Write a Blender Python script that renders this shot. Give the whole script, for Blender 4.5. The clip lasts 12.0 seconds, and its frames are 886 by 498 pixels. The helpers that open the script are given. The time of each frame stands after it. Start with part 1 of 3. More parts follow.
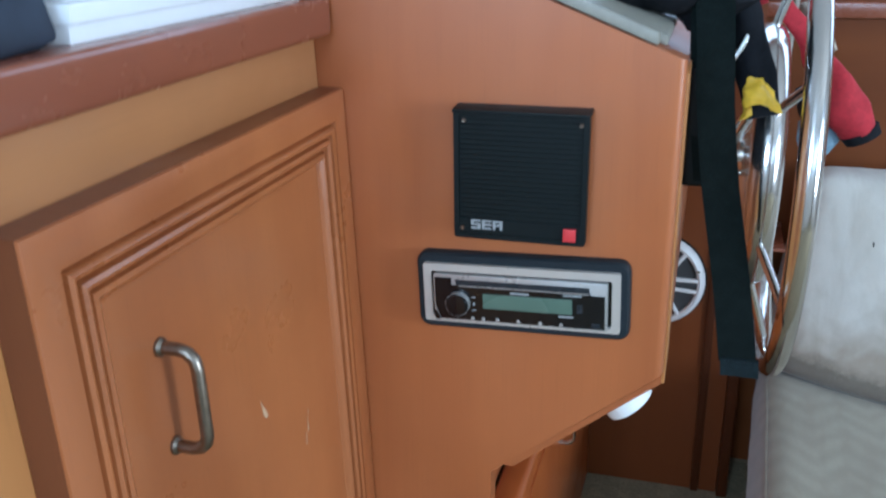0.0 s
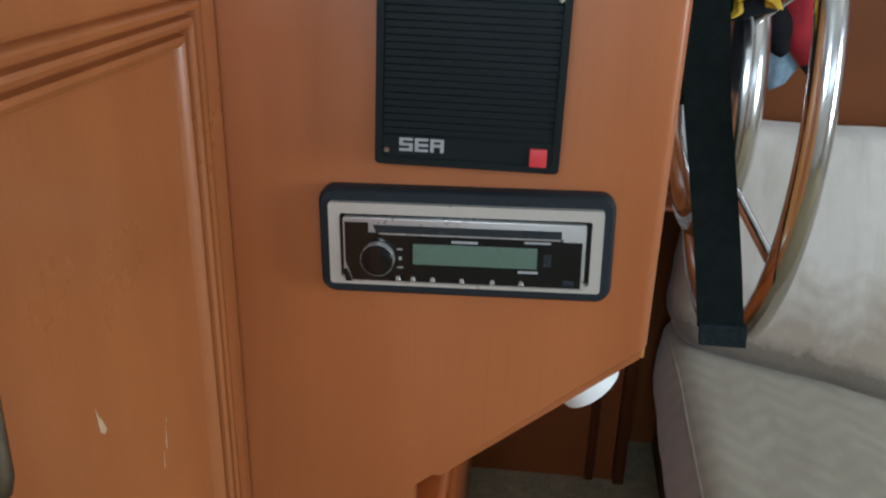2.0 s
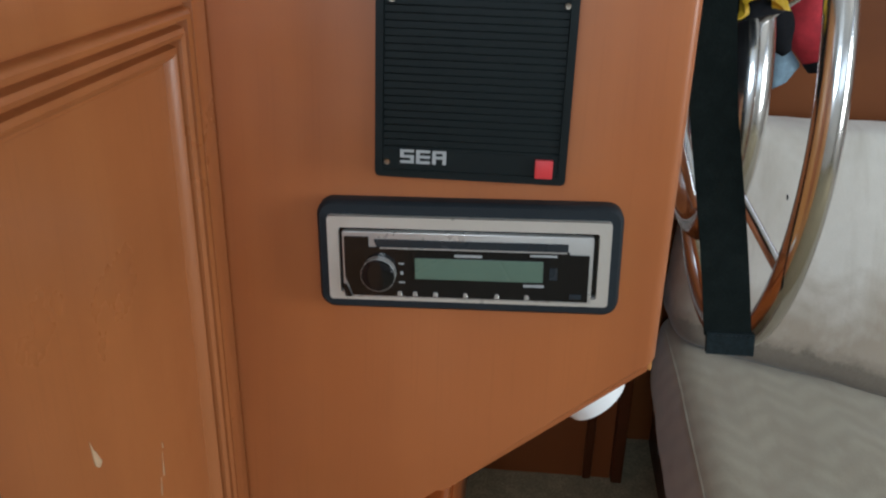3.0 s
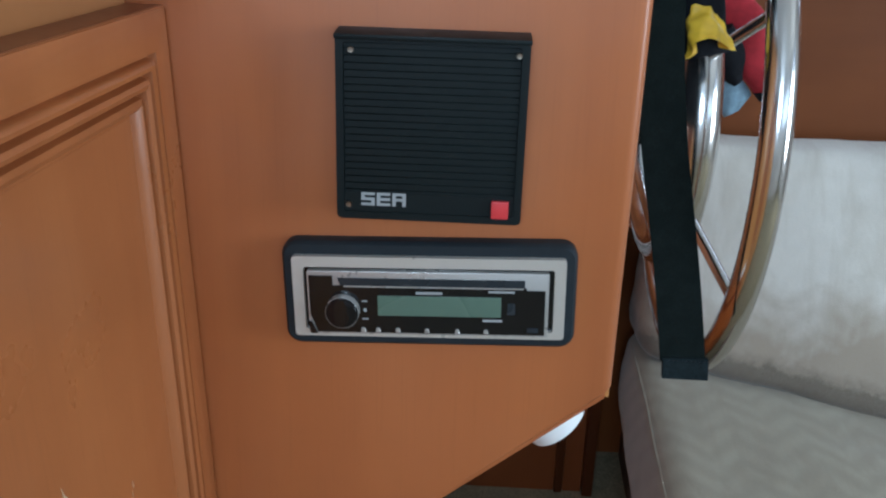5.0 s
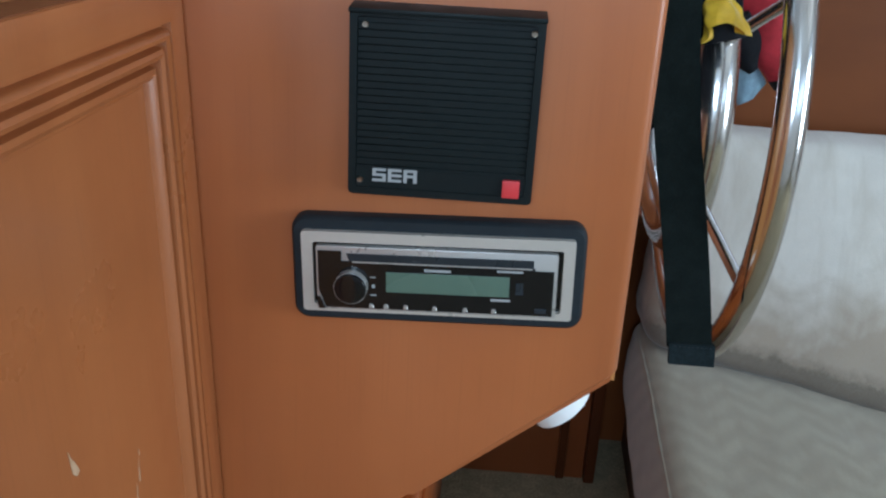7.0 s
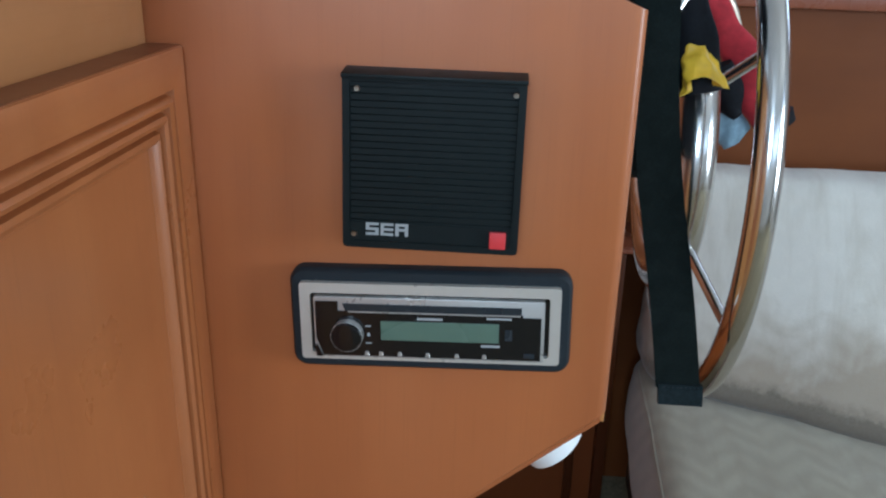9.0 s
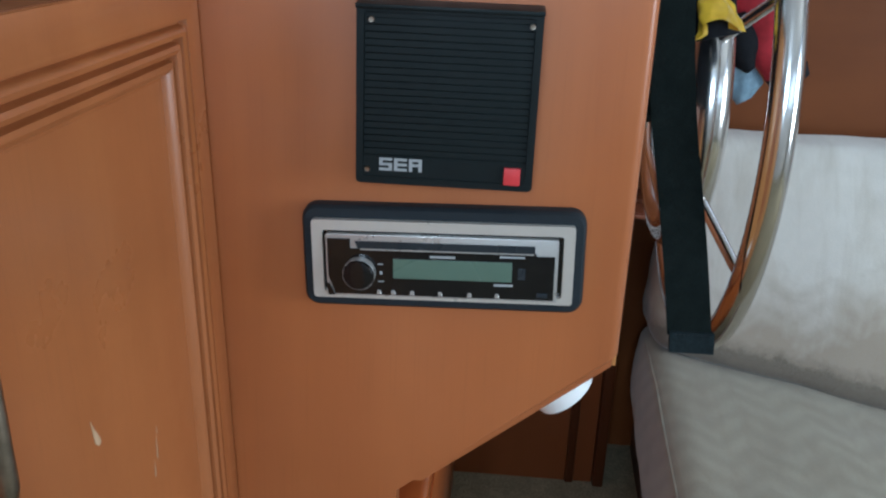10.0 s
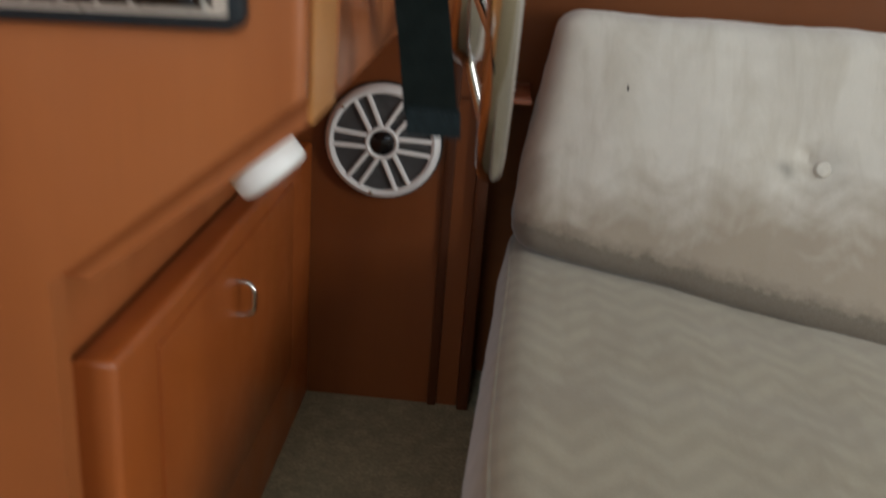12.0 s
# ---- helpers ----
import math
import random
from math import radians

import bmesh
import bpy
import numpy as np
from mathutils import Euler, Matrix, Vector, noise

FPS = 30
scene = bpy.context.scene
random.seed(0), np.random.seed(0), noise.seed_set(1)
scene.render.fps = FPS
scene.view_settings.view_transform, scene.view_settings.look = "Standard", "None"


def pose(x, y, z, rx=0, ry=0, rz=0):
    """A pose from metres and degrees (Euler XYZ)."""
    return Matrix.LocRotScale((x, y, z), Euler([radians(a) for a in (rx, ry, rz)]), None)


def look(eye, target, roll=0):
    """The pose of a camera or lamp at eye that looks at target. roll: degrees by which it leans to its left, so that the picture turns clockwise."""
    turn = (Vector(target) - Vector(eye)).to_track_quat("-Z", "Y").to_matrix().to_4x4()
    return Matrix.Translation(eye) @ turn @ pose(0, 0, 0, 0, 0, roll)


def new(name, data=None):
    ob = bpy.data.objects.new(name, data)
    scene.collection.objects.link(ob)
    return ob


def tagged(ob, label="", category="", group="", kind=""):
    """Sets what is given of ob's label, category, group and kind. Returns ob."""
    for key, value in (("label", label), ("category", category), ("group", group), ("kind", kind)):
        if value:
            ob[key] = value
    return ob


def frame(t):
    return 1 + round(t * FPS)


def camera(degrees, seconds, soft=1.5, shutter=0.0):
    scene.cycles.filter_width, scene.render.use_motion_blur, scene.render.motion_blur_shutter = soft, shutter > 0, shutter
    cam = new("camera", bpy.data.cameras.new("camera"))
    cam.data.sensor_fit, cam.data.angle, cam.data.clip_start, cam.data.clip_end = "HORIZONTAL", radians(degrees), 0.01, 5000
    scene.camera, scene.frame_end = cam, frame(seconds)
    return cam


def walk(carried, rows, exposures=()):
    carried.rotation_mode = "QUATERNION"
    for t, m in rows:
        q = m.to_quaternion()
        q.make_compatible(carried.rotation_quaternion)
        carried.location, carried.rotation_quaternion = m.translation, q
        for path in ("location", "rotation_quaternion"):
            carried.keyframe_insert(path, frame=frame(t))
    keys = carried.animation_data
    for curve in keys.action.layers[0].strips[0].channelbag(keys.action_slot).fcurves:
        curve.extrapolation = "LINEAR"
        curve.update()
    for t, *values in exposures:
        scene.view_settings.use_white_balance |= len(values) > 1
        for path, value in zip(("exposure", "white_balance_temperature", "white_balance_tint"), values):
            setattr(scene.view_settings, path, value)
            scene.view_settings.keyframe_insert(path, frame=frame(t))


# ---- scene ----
cam = camera(52.8, 12.0, soft=2.2, shutter=0.35)
PATH = [
    (0, (0.047, -0.079, 1.008), (-0.489, 1.715, 0.305), -0.9),
    (0.5, (-0.048, -0.056, 0.941), (-0.342, 1.792, 0.236), 2.7),
    (1, (-0.044, 0.033, 0.934), (-0.215, 1.901, 0.238), 2.0),
    (1.5, (-0.053, 0.088, 0.908), (-0.226, 1.954, 0.209), 1.8),
    (2, (-0.072, 0.11, 0.887), (-0.229, 1.969, 0.167), 2.4),
    (2.5, (-0.077, 0.122, 0.874), (-0.214, 1.976, 0.138), 2.2),
    (3, (-0.084, 0.132, 0.895), (-0.214, 1.985, 0.155), 2.0),
    (5, (-0.074, 0.12, 0.922), (-0.15, 1.984, 0.2), 1.8),
    (5.5, (-0.077, 0.123, 0.914), (-0.144, 1.986, 0.191), 2.8),
    (6, (-0.077, 0.125, 0.91), (-0.146, 1.982, 0.173), 2.8),
    (6.5, (-0.081, 0.128, 0.919), (-0.183, 1.98, 0.169), 2.6),
    (7, (-0.075, 0.118, 0.916), (-0.166, 1.97, 0.167), 3.1),
    (9, (-0.062, 0.096, 0.937), (-0.177, 1.974, 0.259), 2.0),
    (9.5, (-0.062, 0.098, 0.931), (-0.183, 1.969, 0.234), 2.1),
    (10, (-0.068, 0.088, 0.904), (-0.186, 1.954, 0.193), 2.4),
    (10.5, (-0.074, 0.074, 0.909), (-0.184, 1.934, 0.181), 2.7),
    (11, (-0.08, 0.044, 0.929), (-0.191, 1.907, 0.208), 2.9),
    (11.2, (-0.08, 0.027, 0.924), (-0.167, 1.885, 0.191), 3.0),
    (11.4, (-0.03, 0.003, 0.919), (-0.123, 1.865, 0.194), 2.9),
    (11.5, (0.002, 0.018, 0.905), (-0.076, 1.883, 0.186), 2.7),
    (11.6, (0.038, 0.044, 0.882), (-0.033, 1.911, 0.168), 2.2),
    (11.7, (0.076, 0.084, 0.854), (-0.016, 1.944, 0.125), 2.7),
    (11.8, (0.097, 0.116, 0.813), (0.029, 1.977, 0.083), 3.8),
    (12, (0.143, 0.174, 0.703), (0.065, 2.046, 0.003), 4.5),
]
EXPOSURES = [(0, 0.20, 4750, 3), (0.6, -0.20, 4950, 3), (1.5, -0.22, 5200, 4), (2.5, -0.27, 5700, 6), (5, -0.14, 5050, 3), (9.5, -0.10, 5050, 3), (11, -0.11, 5200, 4),
             (11.4, -0.12, 5550, 6), (11.7, -0.46, 6250, 9), (12, -0.40, 6250, 9)]
walk(cam, [(t, look(eye, target, roll)) for t, eye, target, roll in PATH], EXPOSURES)

# ---- world and light ----
world = bpy.data.worlds.new("world")
scene.world = world
world.use_nodes = True
wn = world.node_tree
sky = wn.nodes.new("ShaderNodeTexSky")
sky.sky_type, sky.sun_disc, sky.sun_elevation, sky.sun_rotation = "NISHITA", False, radians(42), radians(200)
wn.links.new(sky.outputs[0], wn.nodes["Background"].inputs[0])
wn.nodes["Background"].inputs[1].default_value = 0.10


def window_light(name, eye, target, w, h, power, colour):
    """Daylight that falls in through one of the cabin's windows."""
    lamp = bpy.data.lights.new(name, "AREA")
    lamp.shape, lamp.size, lamp.size_y, lamp.energy, lamp.color = "RECTANGLE", w, h, power, colour
    ob = new(name, lamp)
    ob.matrix_world = look(eye, target)
    return ob


DAY = (0.90, 0.96, 1.0)
window_light("daylight_far_side", (1.35, -1.44, 1.40), (0.0, 0.7, 0.75), 1.5, 0.5, 5, DAY)
window_light("daylight_far_side_forward", (-0.25, -1.44, 1.40), (0.0, 0.9, 0.4), 0.55, 0.5, 17, DAY)
window_light("daylight_windscreen", (-1.52, 0.3, 1.45), (0.0, 0.3, 1.0), 1.8, 0.6, 5, DAY)
window_light("daylight_aft_door", (2.32, -0.2, 0.98), (0.0, 0.6, 0.5), 0.55, 0.9, 34, (1.0, 0.96, 0.9))
window_light("daylight_hull_side", (0.6, 1.66, 1.35), (0.6, 0.0, 0.9), 2.4, 0.45, 8, DAY)


# ---- materials ----
def shader(name):
    m = bpy.data.materials.new(name)
    m.use_nodes = True
    n = m.node_tree
    return m, n, n.nodes["Principled BSDF"]


def coords(n, scale=(1, 1, 1), rot=(0, 0, 0)):
    tc, mp = n.nodes.new("ShaderNodeTexCoord"), n.nodes.new("ShaderNodeMapping")
    mp.inputs["Scale"].default_value = scale
    mp.inputs["Rotation"].default_value = [radians(a) for a in rot]
    n.links.new(tc.outputs["Object"], mp.inputs["Vector"])
    return mp.outputs[0]


def noise_tex(n, vec, scale, detail=4.0, rough=0.55, distort=0.0):
    t = n.nodes.new("ShaderNodeTexNoise")
    t.inputs["Scale"].default_value, t.inputs["Detail"].default_value = scale, detail
    t.inputs["Roughness"].default_value, t.inputs["Distortion"].default_value = rough, distort
    n.links.new(vec, t.inputs["Vector"])
    return t.outputs[0]


def ramp(n, fac, stops):
    r = n.nodes.new("ShaderNodeValToRGB")
    while len(r.color_ramp.elements) < len(stops):
        r.color_ramp.elements.new(0.5)
    for e, (p, c) in zip(r.color_ramp.elements, stops):
        e.position, e.color = p, (*c, 1)
    n.links.new(fac, r.inputs[0])
    return r.outputs[0]


def mix(n, fac, a, b, kind="MIX"):
    m = n.nodes.new("ShaderNodeMix")
    m.data_type, m.blend_type = "RGBA", kind
    for sock, v in ((m.inputs[0], fac), (m.inputs[6], a), (m.inputs[7], b)):
        if hasattr(v, "links"):
            n.links.new(v, sock)
        else:
            sock.default_value = v if isinstance(v, float) else (*v, 1)
    return m.outputs[2]


def bump(n, bsdf, height, strength, distance=0.001):
    b = n.nodes.new("ShaderNodeBump")
    b.inputs["Strength"].default_value, b.inputs["Distance"].default_value = strength, distance
    n.links.new(height, b.inputs["Height"])
    n.links.new(b.outputs[0], bsdf.inputs["Normal"])


def wood(name, light, dark, along="z", rough=0.34, coat=0.25, spec=0.5):
    m, n, b = shader(name)
    slow, fast = 1.6, 24.0
    sc = {"x": (slow, fast, fast), "y": (fast, slow, fast), "z": (fast, fast, slow)}[along]
    sc2 = {"x": (0.9, 7, 7), "y": (7, 0.9, 7), "z": (7, 7, 0.9)}[along]
    sc3 = {"x": (9, 420, 420), "y": (420, 9, 420), "z": (420, 420, 9)}[along]
    grain = noise_tex(n, coords(n, sc), 1.0, 5, 0.6, 0.6)
    broad = noise_tex(n, coords(n, sc2), 1.0, 3, 0.5, 0.8)
    pores = noise_tex(n, coords(n, sc3), 1.0, 2, 0.5)
    blotch = noise_tex(n, coords(n), 5.0, 3, 0.6)
    mid = tuple((a + d) / 2 for a, d in zip(light, dark))
    c = ramp(n, grain, [(0.25, tuple(0.5 * (a + b) for a, b in zip(dark, mid))), (0.50, mid), (0.80, tuple(0.5 * (a + b) for a, b in zip(light, mid)))])
    c2 = ramp(n, broad, [(0.28, dark), (0.50, mid), (0.68, light), (0.80, (light[0] * 1.06, light[1] * 1.25, light[2] * 1.25))])
    c = mix(n, 0.82, c, c2)
    c = mix(n, ramp(n, pores, [(0.30, (0.10, 0.10, 0.10)), (0.45, (0, 0, 0))]), c, tuple(0.45 * v for v in dark))
    c = mix(n, 0.35, c, ramp(n, blotch, [(0.3, tuple(0.8 * v for v in mid)), (0.7, tuple(1.2 * v for v in mid))]))
    n.links.new(c, b.inputs["Base Color"])
    smear = noise_tex(n, coords(n), 14.0, 4, 0.6)
    r = ramp(n, smear, [(0.3, (rough - 0.06,) * 3), (0.7, (rough + 0.10,) * 3)])
    n.links.new(r, b.inputs["Roughness"])
    b.inputs["Specular IOR Level"].default_value = spec
    b.inputs["Coat Weight"].default_value, b.inputs["Coat Roughness"].default_value = coat, 0.30
    wave = n.nodes.new("ShaderNodeMath")
    wave.operation = "MULTIPLY_ADD"
    n.links.new(smear, wave.inputs[0])
    wave.inputs[1].default_value = 0.6
    n.links.new(pores, wave.inputs[2])
    bump(n, b, wave.outputs[0], 0.025, 0.0005)
    return m


def plain(name, colour, rough=0.5, metal=0.0, vary=0.15, scale=40.0, relief=0.1, coat=0.0, spec=0.5):
    m, n, b = shader(name)
    s = noise_tex(n, coords(n), scale, 4, 0.6)
    big = noise_tex(n, coords(n), scale * 0.13, 3, 0.6)
    c = ramp(n, s, [(0.3, tuple(v * (1 - vary) for v in colour)), (0.7, tuple(min(1, v * (1 + vary)) for v in colour))])
    c = mix(n, ramp(n, big, [(0.35, (0, 0, 0)), (0.7, (0.5, 0.5, 0.5))]), c, tuple(v * (1 - 1.3 * vary) for v in colour))
    n.links.new(c, b.inputs["Base Color"])
    n.links.new(ramp(n, big, [(0.3, (max(0.02, rough - 0.08),) * 3), (0.7, (min(1, rough + 0.08),) * 3)]), b.inputs["Roughness"])
    b.inputs["Metallic"].default_value = metal
    b.inputs["Coat Weight"].default_value = coat
    b.inputs["Specular IOR Level"].default_value = spec
    if relief:
        bump(n, b, s, relief, 0.0006)
    return m


def fabric(name, colour, stain, grime_shade=None, weave=0.4):
    """Worn velour with a faint woven chevron and soft stains."""
    m, n, b = shader(name)
    vec = coords(n)
    sep = n.nodes.new("ShaderNodeSeparateXYZ")
    n.links.new(vec, sep.inputs[0])

    def calc(op, a, v=None):
        t = n.nodes.new("ShaderNodeMath")
        t.operation = op
        n.links.new(a, t.inputs[0])
        if v is not None:
            (n.links.new(v, t.inputs[1]) if hasattr(v, "links") else setattr(t.inputs[1], "default_value", v))
        return t.outputs[0]

    warp = noise_tex(n, vec, 7, 3, 0.6)
    zig = calc("MULTIPLY", calc("PINGPONG", calc("ADD", sep.outputs[0], calc("MULTIPLY", warp, 0.035)), 0.048), 0.95)
    zig = calc("ADD", zig, calc("MULTIPLY", noise_tex(n, vec, 15, 4, 0.65), 0.035))
    along = calc("ADD", sep.outputs[1], calc("MULTIPLY", sep.outputs[2], 1.0))
    chev = calc("PINGPONG", calc("ADD", along, zig), 0.024)
    chev = calc("MULTIPLY", chev, 41.0)
    wob = noise_tex(n, vec, 22, 3, 0.6)
    c = mix(n, ramp(n, chev, [(0.2, (0, 0, 0)), (0.8, (weave,) * 3)]), colour, tuple(v * 0.86 for v in colour))
    c = mix(n, ramp(n, wob, [(0.35, (0, 0, 0)), (0.7, (0.5, 0.5, 0.5))]), c, tuple(v * 0.9 for v in colour))
    streak = noise_tex(n, coords(n, (16, 5, 4)), 1.0, 4, 0.65, 0.5)
    c = mix(n, ramp(n, streak, [(0.44, (0, 0, 0)), (0.72, (0.7, 0.7, 0.7))]), c, stain)
    if grime_shade:
        # ragged dirt and the shade on the lower half, painted as one darkening
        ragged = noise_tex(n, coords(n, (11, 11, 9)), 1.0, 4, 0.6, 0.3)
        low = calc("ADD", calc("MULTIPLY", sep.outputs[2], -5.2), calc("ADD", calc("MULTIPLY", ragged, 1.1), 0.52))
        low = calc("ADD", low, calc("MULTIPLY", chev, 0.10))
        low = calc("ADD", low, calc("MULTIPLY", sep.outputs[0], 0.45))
        c = mix(n, ramp(n, low, [(0.05, (0, 0, 0)), (0.60, (0.9, 0.9, 0.9))]), c, grime_shade)
        # crumbs and dark dirt in the lower seam, with the crease's shade painted in
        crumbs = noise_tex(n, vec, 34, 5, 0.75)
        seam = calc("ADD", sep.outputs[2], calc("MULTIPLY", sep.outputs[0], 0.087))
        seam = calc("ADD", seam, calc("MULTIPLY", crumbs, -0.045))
        c = mix(n, ramp(n, calc("MULTIPLY", seam, 10.0), [(0.0, (0.85, 0.85, 0.85)), (0.08, (0.4, 0.4, 0.4)), (0.22, (0, 0, 0))]), c, tuple(0.35 * v for v in grime_shade))
    fine = noise_tex(n, vec, 900, 2, 0.6)
    c = mix(n, ramp(n, fine, [(0.3, (0.25, 0.25, 0.25)), (0.6, (0, 0, 0))]), c, tuple(v * 0.6 for v in colour))
    n.links.new(c, b.inputs["Base Color"])
    b.inputs["Roughness"].default_value = 0.95
    b.inputs["Sheen Weight"].default_value = 0.35
    b.inputs["Specular IOR Level"].default_value = 0.15
    bump(n, b, noise_tex(n, vec, 260, 4, 0.7), 0.35, 0.0012)
    return m


CHERRY, CHERRY_DARK = (0.485, 0.165, 0.048), (0.285, 0.077, 0.020)
wood_panel = wood("varnished cherry panel", CHERRY, CHERRY_DARK, "z", 0.36, 0.5)
wood_door = wood("varnished cherry door", (0.47, 0.172, 0.052), (0.28, 0.080, 0.021), "z", 0.30, 0.5)
# the door's cherry again, darkened for edges that face away from the light
wood_edge_shaded = wood("shade-darkened cherry edge", (0.22, 0.075, 0.026), (0.13, 0.038, 0.012), "z", 0.4, 0.2)
wood_rail = wood("lighter teak rail", (0.52, 0.25, 0.095), (0.38, 0.165, 0.055), "y", 0.36, 0.2)
wood_post = wood("lighter teak post", (0.60, 0.29, 0.09), (0.44, 0.18, 0.05), "z", 0.36, 0.2)
wood_counter = wood("dark red counter edge", (0.30, 0.10, 0.05), (0.19, 0.055, 0.025), "y", 0.25, 0.4)
wood_locker = wood("red cherry locker", (0.40, 0.108, 0.021), (0.26, 0.062, 0.012), "z", 0.34, 0.2)
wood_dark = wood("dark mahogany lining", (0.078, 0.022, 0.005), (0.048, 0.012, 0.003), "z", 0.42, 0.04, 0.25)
# cherry with the footwell's shade put into its base colour
wood_shaded = wood("shade-darkened cherry panel", (0.190, 0.054, 0.012), (0.118, 0.031, 0.007), "z", 0.40, 0.06, 0.3)
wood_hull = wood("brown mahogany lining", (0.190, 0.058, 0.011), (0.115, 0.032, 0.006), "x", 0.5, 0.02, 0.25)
carpet_mat = plain("olive beige carpet", (0.25, 0.21, 0.125), 0.97, 0, 0.35, 260, 0.8)
white_lining = plain("assumed white lining", (0.74, 0.73, 0.70), 0.6, 0, 0.05, 20, 0.05)
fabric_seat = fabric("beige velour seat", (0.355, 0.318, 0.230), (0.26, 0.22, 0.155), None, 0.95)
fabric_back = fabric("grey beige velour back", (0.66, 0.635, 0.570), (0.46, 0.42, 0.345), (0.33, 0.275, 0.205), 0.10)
chrome = plain("polished stainless", (0.66, 0.65, 0.63), 0.15, 1.0, 0.04, 30, 0.02)
bronze = plain("aged brass handle metal", (0.29, 0.25, 0.20), 0.36, 1.0, 0.25, 120, 0.15)
webbing = plain("black webbing", (0.006, 0.010, 0.0095), 0.9, 0, 0.3, 500, 0.4, spec=0.12)
hem_cloth = plain("dark blue-green webbing", (0.013, 0.021, 0.024), 0.9, 0, 0.5, 420, 0.6, spec=0.15)
box_plastic = plain("dark green-black plastic", (0.0045, 0.009, 0.0095), 0.5, 0, 0.15, 200, 0.08, spec=0.22)
rubber = plain("blue-grey rubber spacer", (0.014, 0.020, 0.025), 0.6, 0, 0.15, 150, 0.1, spec=0.3)
silver = plain("satin silver plastic", (0.50, 0.49, 0.46), 0.30, 0.45, 0.02, 300, 0.0)
silver_ring = plain("pale satin silver plastic", (0.60, 0.57, 0.51), 0.34, 0.35, 0.02, 300, 0.0)
gloss_black = plain("gloss black plastic", (0.006, 0.006, 0.007), 0.12, 0, 0.1, 80, 0.0)
grey_black = plain("dark slot plastic", (0.020, 0.027, 0.034), 0.25, 0, 0.1, 80, 0.0)
lcd = plain("green grey display", (0.115, 0.18, 0.135), 0.25, 0, 0.06, 30, 0.0)
print_grey = plain("pale grey print", (0.36, 0.38, 0.38), 0.5, 0, 0.05, 60, 0.0)
red_plastic = plain("red plastic", (0.62, 0.045, 0.05), 0.4, 0, 0.08, 60, 0.0)
white_plastic = plain("white plastic", (0.80, 0.80, 0.80), 0.35, 0, 0.04, 60, 0.02)
lamp_white = plain("frosted white lens", (0.86, 0.88, 0.87), 0.45, 0, 0.02, 60, 0.0)
cone_grey = plain("grey speaker cone", (0.055, 0.058, 0.062), 0.5, 0, 0.2, 80, 0.05)
yellow_cloth = plain("yellow coated nylon", (0.86, 0.54, 0.03), 0.45, 0, 0.2, 60, 0.2)
red_cloth = plain("red cloth", (0.42, 0.022, 0.034), 0.85, 0, 0.25, 120, 0.4)
blue_cloth = plain("grey blue cloth", (0.20, 0.30, 0.38), 0.8, 0, 0.25, 90, 0.3)
black_cloth = plain("black nylon cloth", (0.008, 0.009, 0.012), 0.8, 0, 0.3, 200, 0.3, spec=0.2)
paper = plain("white paper", (0.83, 0.84, 0.85), 0.7, 0, 0.03, 40, 0.05)
dash_cream = plain("grey cream dash moulding", (0.30, 0.29, 0.24), 0.45, 0, 0.12, 70, 0.1)
navy_cloth = plain("navy cloth", (0.022, 0.030, 0.050), 0.8, 0, 0.5, 14, 0.3)
gap_black = plain("black gap shade and gasket rubber", (0.008, 0.007, 0.006), 0.8, 0, 0.1, 60, 0.0)
scratch_pale = plain("bare scratched wood", (0.62, 0.42, 0.25), 0.6, 0, 0.15, 200, 0.1)


# ---- mesh helpers ----
def thing(name, at, label, category, group="", kind=""):
    ob = new(name)
    ob.location = at
    ob.empty_display_size = 0.05
    return tagged(ob, label, category, group, kind)


def part(name, bm, material, parent=None, label="", smooth=True, at=None):
    """Links a bmesh that was built in world metres as one mesh under a thing or a part."""
    base = Vector((0, 0, 0))
    p = parent
    while p is not None:
        base += p.location
        p = p.parent
    if at is not None:
        base = Vector(at)
    bmesh.ops.translate(bm, verts=bm.verts, vec=-base)
    bmesh.ops.recalc_face_normals(bm, faces=bm.faces)
    me = bpy.data.meshes.new(name)
    if smooth:
        for f in bm.faces:
            f.smooth = True
        for e in bm.edges:
            e.smooth = len(e.link_faces) == 2 and e.calc_face_angle(0) < radians(38)
    bm.to_mesh(me)
    bm.free()
    me.materials.append(material)
    ob = new(name, me)
    ob.parent = parent
    if at is not None:
        ob.location = at
    if label:
        ob["label"] = label
    return ob


def add_box(bm, x0, x1, y0, y1, z0, z1, r=0.0, seg=2):
    g = bmesh.ops.create_cube(bm, size=1.0)
    vs = g["verts"]
    for v in vs:
        v.co = Vector((x0 + (v.co.x + 0.5) * (x1 - x0), y0 + (v.co.y + 0.5) * (y1 - y0), z0 + (v.co.z + 0.5) * (z1 - z0)))
    if r:
        es = list({e for v in vs for e in v.link_edges})
        bmesh.ops.bevel(bm, geom=es, offset=r, segments=seg, affect="EDGES", profile=0.6)
    return bm


def box(*a, **k):
    return add_box(bmesh.new(), *a, **k)


